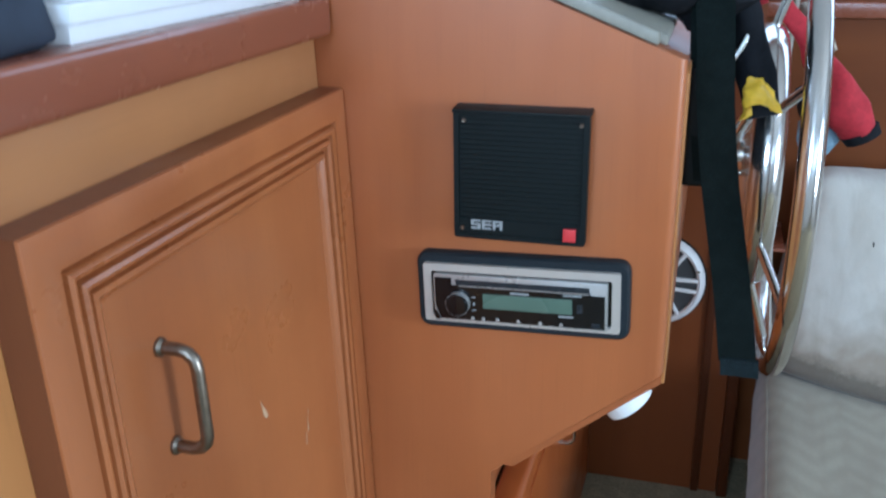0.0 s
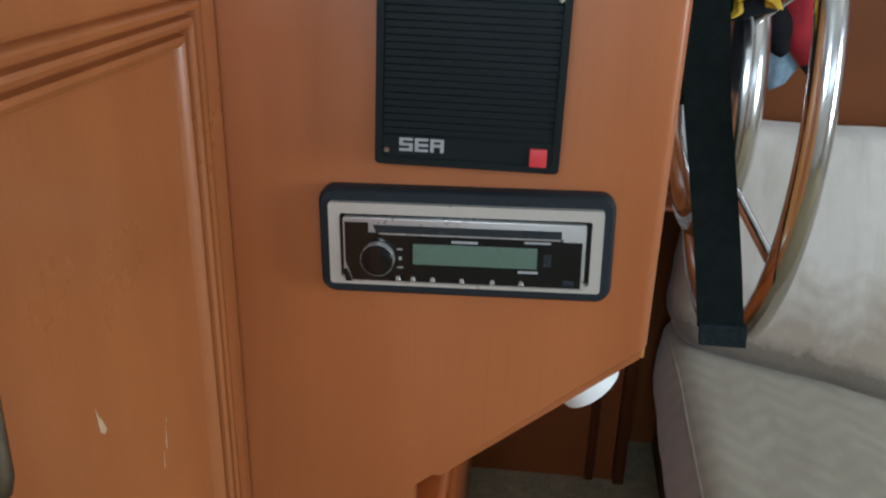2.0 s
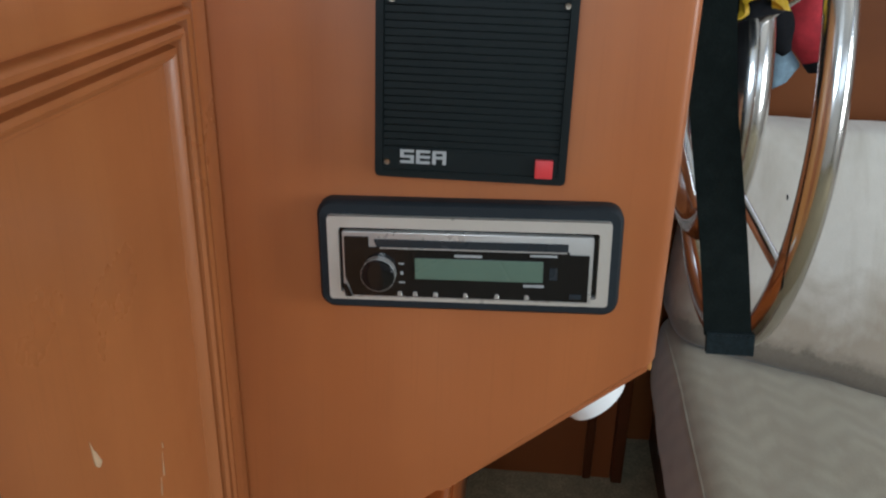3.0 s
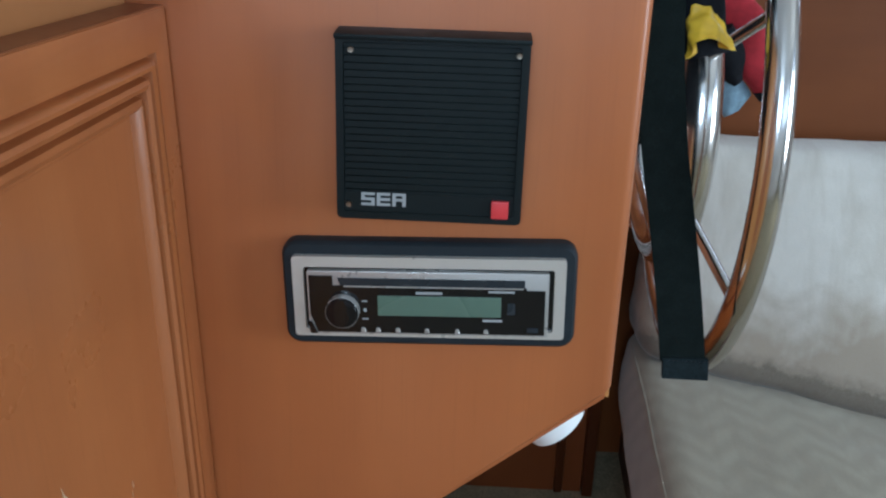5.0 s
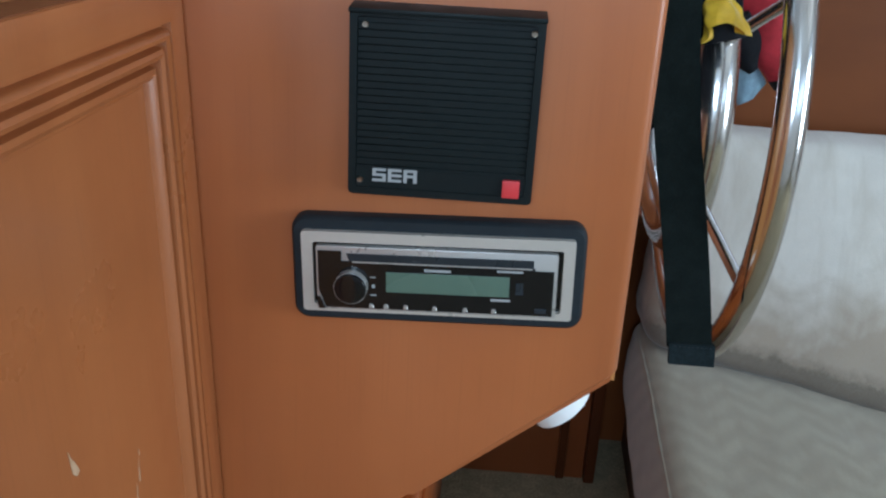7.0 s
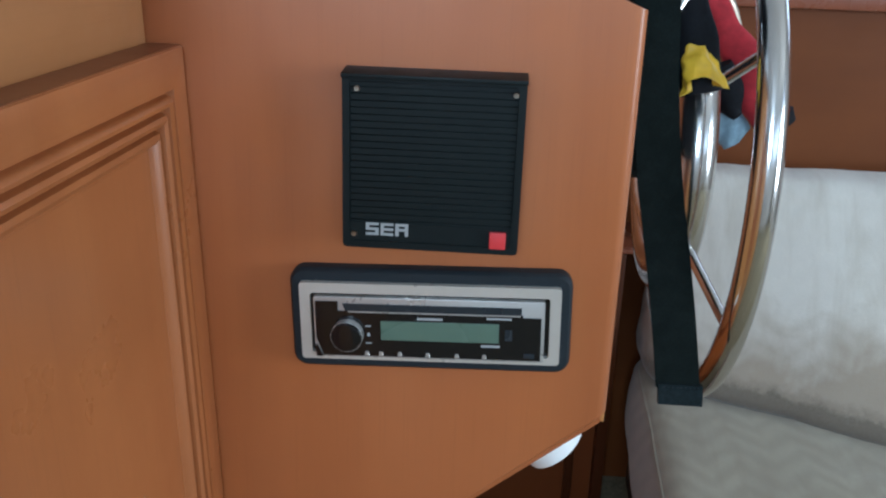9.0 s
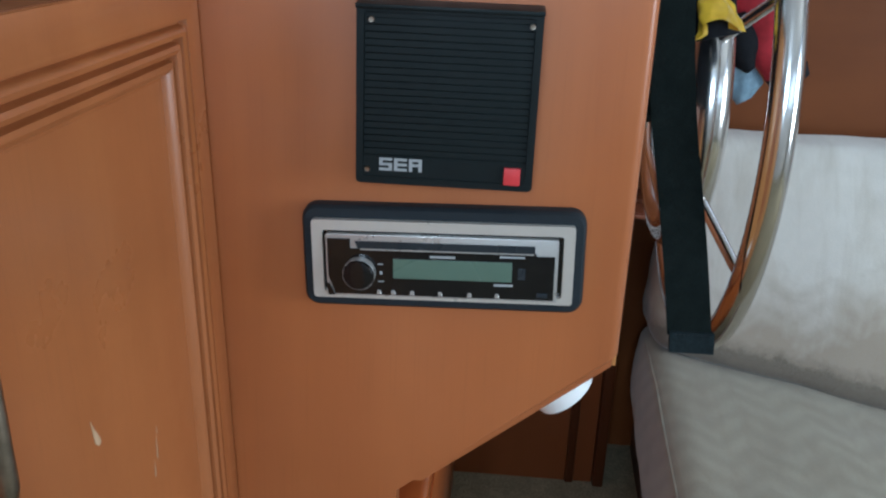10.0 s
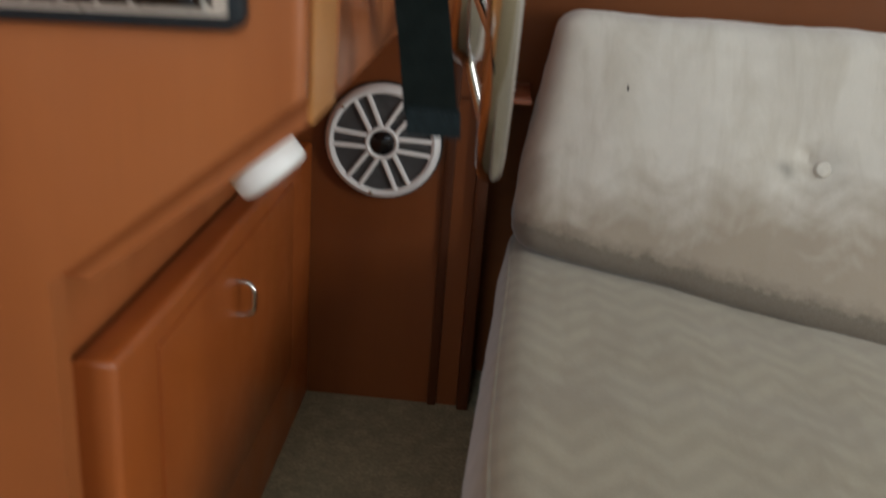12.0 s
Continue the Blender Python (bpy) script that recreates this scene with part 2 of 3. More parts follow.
def prism(poly, axis, a0, a1, r=0.0, seg=2):
    """A polygon in the plane across the axis, drawn out from a0 to a1. axis y: (x, z); x: (y, z); z: (x, y)."""
    bm = bmesh.new()

    def at(p, a):
        return {"y": (p[0], a, p[1]), "x": (a, p[0], p[1]), "z": (p[0], p[1], a)}[axis]

    lo, hi = [bm.verts.new(at(p, a0)) for p in poly], [bm.verts.new(at(p, a1)) for p in poly]
    bm.faces.new(lo), bm.faces.new(hi[::-1])
    for i in range(len(poly)):
        j = (i + 1) % len(poly)
        bm.faces.new((lo[i], hi[i], hi[j], lo[j]))
    if r:
        bmesh.ops.bevel(bm, geom=list(bm.edges), offset=r, segments=seg, affect="EDGES", profile=0.6)
    return bm


def rounded(w, h, r, n=6):
    """A rounded rectangle about the origin."""
    out = []
    for cx, cy, a in ((w / 2 - r, h / 2 - r, 0), (-w / 2 + r, h / 2 - r, 90), (-w / 2 + r, -h / 2 + r, 180), (w / 2 - r, -h / 2 + r, 270)):
        for i in range(n + 1):
            t = radians(a + 90 * i / n)
            out.append((cx + r * math.cos(t), cy + r * math.sin(t)))
    return out


def ring_prism(outer, inner, axis, a0, a1):
    """A frame between two outlines of the same count of corners."""
    bm = bmesh.new()

    def at(p, a):
        return {"y": (p[0], a, p[1]), "x": (a, p[0], p[1]), "z": (p[0], p[1], a)}[axis]

    loops = [[bm.verts.new(at(p, a)) for p in poly] for poly, a in ((outer, a0), (outer, a1), (inner, a1), (inner, a0))]
    n = len(outer)
    for k in range(4):
        A, B = loops[k], loops[(k + 1) % 4]
        for i in range(n):
            bm.faces.new((A[i], A[(i + 1) % n], B[(i + 1) % n], B[i]))
    return bm


def add_tube(bm, pts, radius, n=12, closed=False, flat=1.0):
    pts = [Vector(p) for p in pts]
    m = len(pts)
    rings, up = [], None
    for i, p in enumerate(pts):
        a = pts[(i - 1) % m] if closed or i else p
        b = pts[(i + 1) % m] if closed or i < m - 1 else p
        d = (b - a).normalized()
        if up is None:
            up = d.orthogonal().normalized()
        up = (up - d * up.dot(d)).normalized()
        side = d.cross(up)
        rad = radius[i] if isinstance(radius, (list, tuple)) else radius
        rings.append([bm.verts.new(p + rad * (math.cos(2 * math.pi * k / n) * up + flat * math.sin(2 * math.pi * k / n) * side)) for k in range(n)])
    for i in range(m if closed else m - 1):
        A, B = rings[i], rings[(i + 1) % m]
        off = 0
        if closed and i == m - 1:
            off = min(range(n), key=lambda k: (B[k].co - A[0].co).length)
        for k in range(n):
            bm.faces.new((A[k], A[(k + 1) % n], B[(k + 1 + off) % n], B[(k + off) % n]))
    if not closed:
        bm.faces.new(rings[0][::-1]), bm.faces.new(rings[-1])
    return bm


def tube(*a, **k):
    return add_tube(bmesh.new(), *a, **k)


def lathe(profile, centre, axis, n=32):
    """A profile of (radius, height) turned about an axis through the centre."""
    bm = bmesh.new()
    ax = Vector(axis).normalized()
    u = ax.orthogonal().normalized()
    v = ax.cross(u)
    c = Vector(centre)
    rows = []
    for r, h in profile:
        if r < 1e-6:
            rows.append([bm.verts.new(c + ax * h)])
        else:
            rows.append([bm.verts.new(c + ax * h + r * (math.cos(2 * math.pi * k / n) * u + math.sin(2 * math.pi * k / n) * v)) for k in range(n)])
    for A, B in zip(rows, rows[1:]):
        for k in range(n):
            j = (k + 1) % n
            if len(A) == 1 and len(B) == 1:
                continue
            if len(A) == 1:
                bm.faces.new((A[0], B[j], B[k]))
            elif len(B) == 1:
                bm.faces.new((A[k], A[j], B[0]))
            else:
                bm.faces.new((A[k], A[j], B[j], B[k]))
    for row in (rows[0], rows[-1]):
        if len(row) > 1:
            bm.faces.new(row)
    return bm


def cushion(corners, n=22, puff=0.02, radius=0.03, wob=0.004, seed=0.0):
    """A soft block between eight corners (bottom four, then top four, both round), with rounded edges and uneven faces."""
    bm = bmesh.new()
    bmesh.ops.create_cube(bm, size=2.0)
    bmesh.ops.subdivide_edges(bm, edges=list(bm.edges), cuts=n, use_grid_fill=True)
    C = [Vector(c) for c in corners]
    half = [((C[1] - C[0]).length + (C[5] - C[4]).length) / 4, ((C[3] - C[0]).length + (C[7] - C[4]).length) / 4, ((C[4] - C[0]).length + (C[5] - C[1]).length) / 4]
    for v in bm.verts:
        P = [0.5 * (c + math.sin(c * math.pi / 2)) * h for c, h in zip(v.co, half)]
        I = [max(-(h - radius), min(h - radius, c)) for c, h in zip(P, half)]
        d = Vector([c - i for c, i in zip(P, I)])
        Q = Vector(I) + (d.normalized() * radius if d.length > 1e-9 else d)
        q = [c / h for c, h in zip(Q, half)]
        a, b, c = [(t + 1) / 2 for t in q]
        lo = (C[0] * (1 - a) + C[1] * a) * (1 - b) + (C[3] * (1 - a) + C[2] * a) * b
        hi = (C[4] * (1 - a) + C[5] * a) * (1 - b) + (C[7] * (1 - a) + C[6] * a) * b
        w = lo * (1 - c) + hi * c
        bulge = sum(1 - min(1, abs(t)) ** 2.5 for t in q) / 2
        if d.length > 1e-9:
            w += d.normalized() * (puff * bulge + wob * noise.noise(w * 9 + Vector((seed, 0, 0))) + 0.35 * wob * noise.noise(w * 31 + Vector((0, seed, 0))))
        v.co = w
    return bm


# ---- structure ----
def wall(name, bm, material, label):
    return tagged(part(name, bm, material, None, label), label, "wall", "", "structure")


def wall_with_window(name, axis, at, thick, a0, a1, z0, z1, openings, material, label):
    """A wall across x or y, made of piers and bands that leave the window openings (a0, a1, z0, z1) free."""
    bm = bmesh.new()

    def put(p0, p1, q0, q1):
        if axis == "y":
            add_box(bm, p0, p1, at, at + thick, q0, q1)
        else:
            add_box(bm, at, at + thick, p0, p1, q0, q1)

    lo, hi = openings[0][2], openings[0][3]
    put(a0, a1, z0, lo), put(a0, a1, hi, z1)
    edge = a0
    for p0, p1, _, _ in openings:
        put(edge, p0, lo, hi)
        edge = p1
    put(edge, a1, lo, hi)
    return wall(name, bm, material, label)


floor = tagged(part("floor", box(-1.7, 2.5, -1.6, 1.75, -0.11, -0.055), carpet_mat), "olive beige short-pile carpet on the cabin sole", "floor", "", "structure")
# unseen ceiling and walls, added in white for the chrome to reflect
tagged(part("ceiling", box(-1.7, 2.5, -1.6, 1.75, 1.90, 1.95), white_lining), "assumed white cabin ceiling, out of view", "ceiling", "", "structure")
wall_with_window("wall_far_side", "y", -1.58, 0.08, -1.7, 2.5, -0.055, 1.9, [(-0.85, 0.35, 1.15, 1.68), (0.55, 2.15, 1.15, 1.68)], white_lining, "assumed white cabin side with long windows, out of view")
wall_with_window("wall_forward", "x", -1.68, 0.08, -1.5, 1.7, -0.055, 1.9, [(-0.7, 1.2, 1.12, 1.75)], white_lining, "assumed white forward wall under the windscreen, out of view")
wall_with_window("wall_aft", "x", 2.40, 0.08, -1.5, 1.7, -0.055, 1.9, [(-0.7, 0.3, 0.5, 1.85)], white_lining, "assumed white aft bulkhead with an open doorway, out of view")
wall_with_window("wall_hull_side", "y", 1.66, 0.08, -1.7, 2.5, -0.055, 1.9, [(-0.5, 0.5, 1.12, 1.6), (0.6, 1.8, 1.12, 1.6)], wood_hull, "brown mahogany lining of the hull side")
wall("wall_speaker", box(-0.70, 0.130, 1.47, 1.66, -0.055, 1.05), wood_shaded, "cherry side panel behind the helm footwell, darkened for its shade")
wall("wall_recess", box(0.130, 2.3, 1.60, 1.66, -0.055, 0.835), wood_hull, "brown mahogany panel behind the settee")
tagged(part("trim", box(0.130, 2.3, 1.575, 1.66, 0.835, 0.862, 0.005), wood_counter, None), "dark red wooden shelf edge over the settee", "trim", "", "structure")
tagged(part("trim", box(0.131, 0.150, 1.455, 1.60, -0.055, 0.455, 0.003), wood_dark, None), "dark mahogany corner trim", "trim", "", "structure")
tagged(part("trim", box(0.120, 0.200, 1.450, 1.60, 0.457, 0.464, 0.002), wood_counter, None), "dark red wooden ledge cap on the corner trim", "trim", "", "structure")
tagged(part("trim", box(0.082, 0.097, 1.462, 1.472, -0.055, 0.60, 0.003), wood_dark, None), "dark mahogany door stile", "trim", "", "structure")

# ---- left cabinet with its door ----
LEAN = 0.028  # the cabinet's face leans out towards the floor


def leaning(bm):
    """Leans what stands on the cabinet's face with it."""
    for v in bm.verts:
        v.co.x += LEAN * (0.86 - v.co.z)
    return bm


cabinet = thing("cabinet", (-0.60, 0.10, -0.055), "cherry and teak galley cabinet with a moulded door", "cabinet")
part("body", box(-1.00, -0.317, -0.60, 0.698, -0.055, 0.905), wood_dark, cabinet)
part("top_rail", leaning(box(-0.316, -0.306, -0.60, 0.698, 0.848, 0.905, 0.001)), wood_rail, cabinet, "pale teak rail over the door")
part("stile", leaning(box(-0.316, -0.3061, -0.60, 0.268, -0.055, 0.8478, 0.001)), wood_post, cabinet, "pale teak stile")
part("bottom_rail", leaning(box(-0.316, -0.3061, 0.2682, 0.698, -0.055, 0.36, 0.001)), wood_rail, cabinet)

D_Y0, D_Y1, D_Z0, D_Z1 = 0.266, 0.6985, 0.355, 0.856
DOOR_PROFILE = [(0.0, -0.3055), (0.0, -0.2825), (0.0008, -0.2810), (0.0025, -0.2803), (0.022, -0.2798), (0.0255, -0.2803), (0.0268, -0.2858), (0.0285, -0.2860),
                (0.0300, -0.2806), (0.0325, -0.2788), (0.0355, -0.2803), (0.0368, -0.2864), (0.0385, -0.2866), (0.0400, -0.2812), (0.0425, -0.2796), (0.0455, -0.2812),
                (0.0468, -0.2878), (0.0485, -0.2880), (0.0500, -0.2830), (0.0530, -0.2820), (0.0560, -0.2838), (0.0585, -0.2884), (0.0610, -0.2890)]


def moulded_door():
    bm = bmesh.new()
    loops = []
    for d, x in DOOR_PROFILE:
        loops.append([bm.verts.new((x, y, z)) for y, z in ((D_Y0 + d, D_Z0 + d), (D_Y1 - d, D_Z0 + d), (D_Y1 - d, D_Z1 - d), (D_Y0 + d, D_Z1 - d))])
    for A, B in zip(loops, loops[1:]):
        for i in range(4):
            bm.faces.new((A[i], A[(i + 1) % 4], B[(i + 1) % 4], B[i]))
    bm.faces.new(loops[0])
    return leaning(bm)


door = part("door", moulded_door(), wood_door, cabinet, "cherry cabinet door with a moulded edge and scratches")
# thin dark bands paint the shade on the door's left and top edges
for name, y0, y1, z0, z1 in (("edge_band", D_Y0 - 0.0006, D_Y0, D_Z0, D_Z1), ("edge_band", D_Y0, D_Y1, D_Z1, D_Z1 + 0.0006)):
    part(name, leaning(box(-0.3055, -0.2828, y0, y1, z0, z1)), wood_edge_shaded, door, "door edge darkened for the side turned from the light")
d0 = 0.0605
part("door_panel", leaning(box(-0.297, -0.2887, D_Y0 + d0, D_Y1 - d0, D_Z0 + d0, D_Z1 - d0)), wood_door, door)


def bow_handle(x, y, z0, z1, out, r):
    """A bar handle: two short posts and a bar with rounded corners."""
    c = 0.012
    pts = [(x, y, z0)]
    pts += [(x + out - c, y, z0)]
    pts += [(x + out - c + c * math.sin(radians(a)), y, z0 + c - c * math.cos(radians(a))) for a in (30, 60, 90)]
    pts += [(x + out - c + c * math.cos(radians(a)), y, z1 - c + c * math.sin(radians(a))) for a in (0, 30, 60, 90)]
    pts += [(x, y, z1)]
    return tube(pts, r, 14)


handle = part("handle", leaning(bow_handle(-0.2890, 0.375, 0.668, 0.743, 0.027, 0.0046)), bronze, door, "worn aged-brass bow handle")
for zz in (0.668, 0.743):
    part("handle_foot", leaning(lathe([(0.0068, 0), (0.0068, 0.002), (0.005, 0.004), (0.0, 0.0042)], (-0.2886, 0.375, zz), (1, 0, 0), 18)), bronze, handle)


def sliver(y, z, w, h, lean, x=-0.2886):
    bm = bmesh.new()
    pts = [(-0.5, -0.3), (-0.1, -0.5), (0.5, -0.42), (0.25, 0.0), (0.0, 0.2), (-0.05, 0.5), (-0.3, 0.1)]
    vs = [bm.verts.new((x, y + w * (a + lean * b), z + h * b)) for a, b in pts]
    f = bm.faces.new(vs)
    g = bmesh.ops.extrude_face_region(bm, geom=[f])
    for v in [e for e in g["geom"] if isinstance(e, bmesh.types.BMVert)]:
        v.co.x += 0.0003
    return leaning(bm)


for y, z, w, h, lean in ((0.497, 0.626, 0.0065, 0.019, -0.9), (0.572, 0.568, 0.0014, 0.016, 1.2), (0.566, 0.556, 0.0010, 0.012, 1.4), (0.5745, 0.580, 0.0008, 0.005, 0.0)):
    part("scratch", sliver(y, z, w, h, lean), scratch_pale, door)

counter = thing("countertop", (-0.60, 0.10, 0.905), "dark red countertop with a rounded edge on the cabinet", "countertop")
part("top", box(-1.00, -0.300, -0.60, 0.697, 0.9052, 0.9385, 0.004), wood_counter, counter)
part("edge_strip", box(-0.330, -0.288, -0.60, 0.6968, 0.9054, 0.940, 0.005, seg=3), wood_counter, counter)

pad = thing("paper_stack", (-0.44, 0.52, 0.940), "white stack of paper lying on the counter", "paper")
for i, (dx, dy) in enumerate(((0, 0), (0.004, -0.003), (-0.003, 0.004))):
    part("sheet", box(-0.52 + dx, -0.306 + dx, 0.362 + dy, 0.670 + dy, 0.940 + 0.012 * i, 0.9515 + 0.012 * i, 0.001), paper, pad)
bag = thing("cloth_bag", (-0.46, 0.14, 0.938), "dark navy cloth bag slumped on the counter", "bag")
part("cloth", cushion([(-0.60, -0.08, 0.940), (-0.302, -0.08, 0.940), (-0.302, 0.357, 0.940), (-0.60, 0.357, 0.940), (-0.58, -0.06, 1.03), (-0.33, -0.06, 1.03), (-0.33, 0.355, 1.02), (-0.58, 0.355, 1.02)], 16, 0.004, 0.012, 0.004), navy_cloth, bag)

# ---- helm console ----
console = thing("helm_console", (-0.25, 1.0, -0.055), "varnished cherry helm console with a sloping underside", "console")
bm = prism([(-0.70, -0.055), (-0.137, -0.055), (-0.137, 0.456), (0.030, 0.593), (0.030, 0.890), (-0.70, 1.189)], "y", 0.70, 0.722)
upright = [e for e in bm.edges if all(v.co.x > 0.02 for v in e.verts) and abs(e.verts[0].co.z - e.verts[1].co.z) > 0.1]
bmesh.ops.bevel(bm, geom=upright, offset=0.0085, segments=5, affect="EDGES", profile=0.5)
lower = [e for e in bm.edges if all(v.co.y < 0.705 for v in e.verts) and all(0.40 < v.co.z < 0.62 for v in e.verts)]
bmesh.ops.bevel(bm, geom=lower, offset=0.0015, segments=2, affect="EDGES", profile=0.6)
part("side_panel", bm, wood_panel, console, "cherry side panel with a rounded edge")
part("dash_box", prism([(0.0285, 0.5725), (0.0285, 0.8785), (-0.68, 1.168), (-0.68, 0.452), (-0.118, 0.452)], "y", 0.722, 1.468), wood_panel, console)
part("inner_side", box(-0.178, -0.1565, 0.7225, 1.468, -0.055, 0.4515), wood_panel, console)
part("aft_stile", box(0.0285, 0.0318, 0.7225, 0.800, 0.573, 0.876, 0.001), wood_post, console, "pale teak stile on the aft face")
part("aft_panel", box(0.0285, 0.0312, 0.808, 1.46, 0.580, 0.868, 0.001), wood_panel, console)
part("dash_top", prism([(0.012, 0.8982), (0.012, 0.908), (-0.66, 1.184), (-0.66, 1.172)], "y", 0.7225, 1.467, 0.003), dash_cream, console, "grey cream dash moulding")
part("dash_lip", prism([(0.006, 0.9012), (0.006, 0.9125), (-0.66, 1.186), (-0.66, 1.1755)], "y", 0.7005, 0.722, 0.003), dash_cream, console, "grey cream edge strip")

locker = thing("drawer_locker", (-0.137, 1.06, -0.055), "red cherry drawer front in the shaded helm footwell", "cabinet")
bm = box(-0.1535, -0.119, 0.752, 1.467, -0.055, 0.372)
soft_edges = [e for e in bm.edges if all(v.co.z > 0.3 for v in e.verts) or (all(v.co.y < 0.8 for v in e.verts) and all(v.co.x > -0.13 for v in e.verts))]
bmesh.ops.bevel(bm, geom=soft_edges, offset=0.008, segments=4, affect="EDGES", profile=0.5)
part("board", bm, wood_locker, locker)
# black sheet that paints the dark of the open gap behind the board
part("shadow_gap", box(-0.1563, -0.1537, 0.750, 1.46, -0.055, 0.366), gap_black, locker, "black strip standing in for the shaded gap against the console")
drawer = part("drawer", box(-0.1192, -0.1165, 0.835, 1.340, 0.060, 0.345, 0.0012), wood_locker, locker)
part("handle", bow_handle(-0.1170, 1.06, 0.272, 0.312, 0.020, 0.0030), chrome, drawer, "small chrome bow handle")

# puck light under the console
puck = thing("puck_light", (-0.0164, 0.765, 0.556), "round white frosted puck light under the console", "lamp")
slope = Vector((0.637, 0, -0.771))
PUCK = Vector((-0.0150, 0.758, 0.5440))
part("base", lathe([(0.0285, -0.022), (0.0285, 0.003), (0.0275, 0.005)], PUCK, slope, 40), white_plastic, puck)
part("lens", lathe([(0.0270, 0.005), (0.0270, 0.019), (0.0260, 0.0225), (0.0225, 0.0245), (0.0, 0.0255)], PUCK, slope, 40), lamp_white, puck)

# ---- speaker box on the panel ----
bx0, bx1, bz0, bz1, by = -0.1682, -0.0462, 0.7245, 0.8455, 0.680
radio_box = thing("extension_speaker", ((bx0 + bx1) / 2, 0.70, bz0), "square dark ribbed extension speaker with a red button", "speaker")
part("housing", box(bx0 + 0.002, bx1 - 0.002, by + 0.002, 0.6995, bz0, bz1 - 0.001, 0.002), box_plastic, radio_box)
front = part("grille", ring_prism([(-0.0 + x + (bx0 + bx1) / 2, z + (bz0 + bz1) / 2) for x, z in rounded(bx1 - bx0, bz1 - bz0, 0.003, 2)],
                                  [(x + (bx0 + bx1) / 2, z + (bz0 + bz1) / 2) for x, z in rounded(bx1 - bx0 - 0.010, bz1 - bz0 - 0.010, 0.002, 2)], "y", by - 0.001, by + 0.008), box_plastic, radio_box)
part("top_hood", prism([(by - 0.004, bz1 - 0.003), (by - 0.004, bz1), (0.699, bz1 + 0.002), (0.699, bz1 - 0.003)], "x", bx0 - 0.0005, bx1 + 0.0005, 0.0008), box_plastic, radio_box)
part("grille_back", box(bx0 + 0.0051, bx1 - 0.0051, by + 0.0009, by + 0.0021, bz0 + 0.018, bz1 - 0.006), box_plastic, radio_box)
nrib = 21
for i in range(nrib):
    z = bz1 - 0.011 - i * 0.0046
    part("rib", box(bx0 + 0.0052, bx1 - 0.0052, by + 0.0003, by + 0.002, z - 0.00222, z + 0.00222, 0.0004, seg=1), box_plastic, radio_box)
part("lower_plate", box(bx0 + 0.0052, bx1 - 0.0052, by - 0.0003, by + 0.002, bz0 + 0.0052, bz0 + 0.0185), box_plastic, radio_box)
part("button", box(bx0 + 0.1022, bx0 + 0.1135, by - 0.0035, by, bz0 + 0.0045, bz0 + 0.0165, 0.0008), red_plastic, radio_box, "square red push button")
for u, v in ((0.010, 0.111), (0.115, 0.111), (0.008, 0.010)):
    part("screw", lathe([(0.0, -0.001), (0.0018, -0.0012), (0.0022, 0.0004)], (bx0 + u, by - 0.0008, bz0 + v), (0, 1, 0), 12), bronze, radio_box)


def blocky_letter(kind, x, z, w, h, y):
    """One square-cut pale letter, w wide and h high."""
    l, r, c, t = 0.26 * w, 0.74 * w, 0.50 * w, h / 5
    shapes = {
        "S": [(0, 0), (w, 0), (w, 3 * t), (l, 3 * t), (l, 4 * t), (w, 4 * t), (w, h), (0, h), (0, 2 * t), (r, 2 * t), (r, t), (0, t)],
        "E": [(0, 0), (w, 0), (w, t), (l, t), (l, 2 * t), (w, 2 * t), (w, 3 * t), (l, 3 * t), (l, 4 * t), (w, 4 * t), (w, h), (0, h)],
        "A": [(0, 0), (l, 0), (l, 2 * t), (c - 0.01 * w, 2 * t), (c - 0.01 * w, 3 * t), (l, 3 * t), (l, 4 * t), (r, 4 * t), (r, 3 * t),
              (c + 0.01 * w, 3 * t), (c + 0.01 * w, 2 * t), (r, 2 * t), (r, 0), (w, 0), (w, h), (0, h)],
    }
    return prism([(x + u, z + v) for u, v in shapes[kind]], "y", y, y + 0.0006)


for k, kind in enumerate("SEA"):
    part("letter", blocky_letter(kind, bx0 + 0.0163 + k * 0.0103, bz0 + 0.0095, 0.0089, 0.0090, by - 0.0009), print_grey, radio_box, "pale grey square letter", smooth=False)

# ---- car stereo in its spacer ----
SX, SZ, SW, SH = -0.106, 0.6668, 0.1885, 0.0600
stereo = thing("car_stereo", (SX, 0.70, SZ), "silver and gloss black car stereo in a dark rubber spacer", "stereo")
stereo.rotation_euler = (0, radians(-1.9), 0)


def su(u):
    return SX - SW / 2 + SW * u


def sv(v):
    return SZ + SH / 2 - SH * v


def outline(w, h, r, dx=0.0, dz=0.0):
    return [(SX + dx + x, SZ + dz + z) for x, z in rounded(w, h, r, 6)]


def stepped(layers):
    """Rounded outlines (w, h, r, y) joined one after the other, closed in front."""
    bm = bmesh.new()
    rows = []
    for w, h, r, y in layers:
        rows.append([bm.verts.new((p[0], y, p[1])) for p in outline(w, h, r)])
    for A, B in zip(rows, rows[1:]):
        for i in range(len(A)):
            j = (i + 1) % len(A)
            bm.faces.new((A[i], A[j], B[j], B[i]))
    bm.faces.new(rows[0]), bm.faces.new(rows[-1])
    return bm


part("spacer", stepped([(0.205, 0.0785, 0.011, 0.6996), (0.205, 0.0785, 0.011, 0.692), (0.2035, 0.077, 0.0105, 0.689), (0.200, 0.0735, 0.009, 0.6872)]), rubber, stereo, "dark blue-grey rubber spacer")
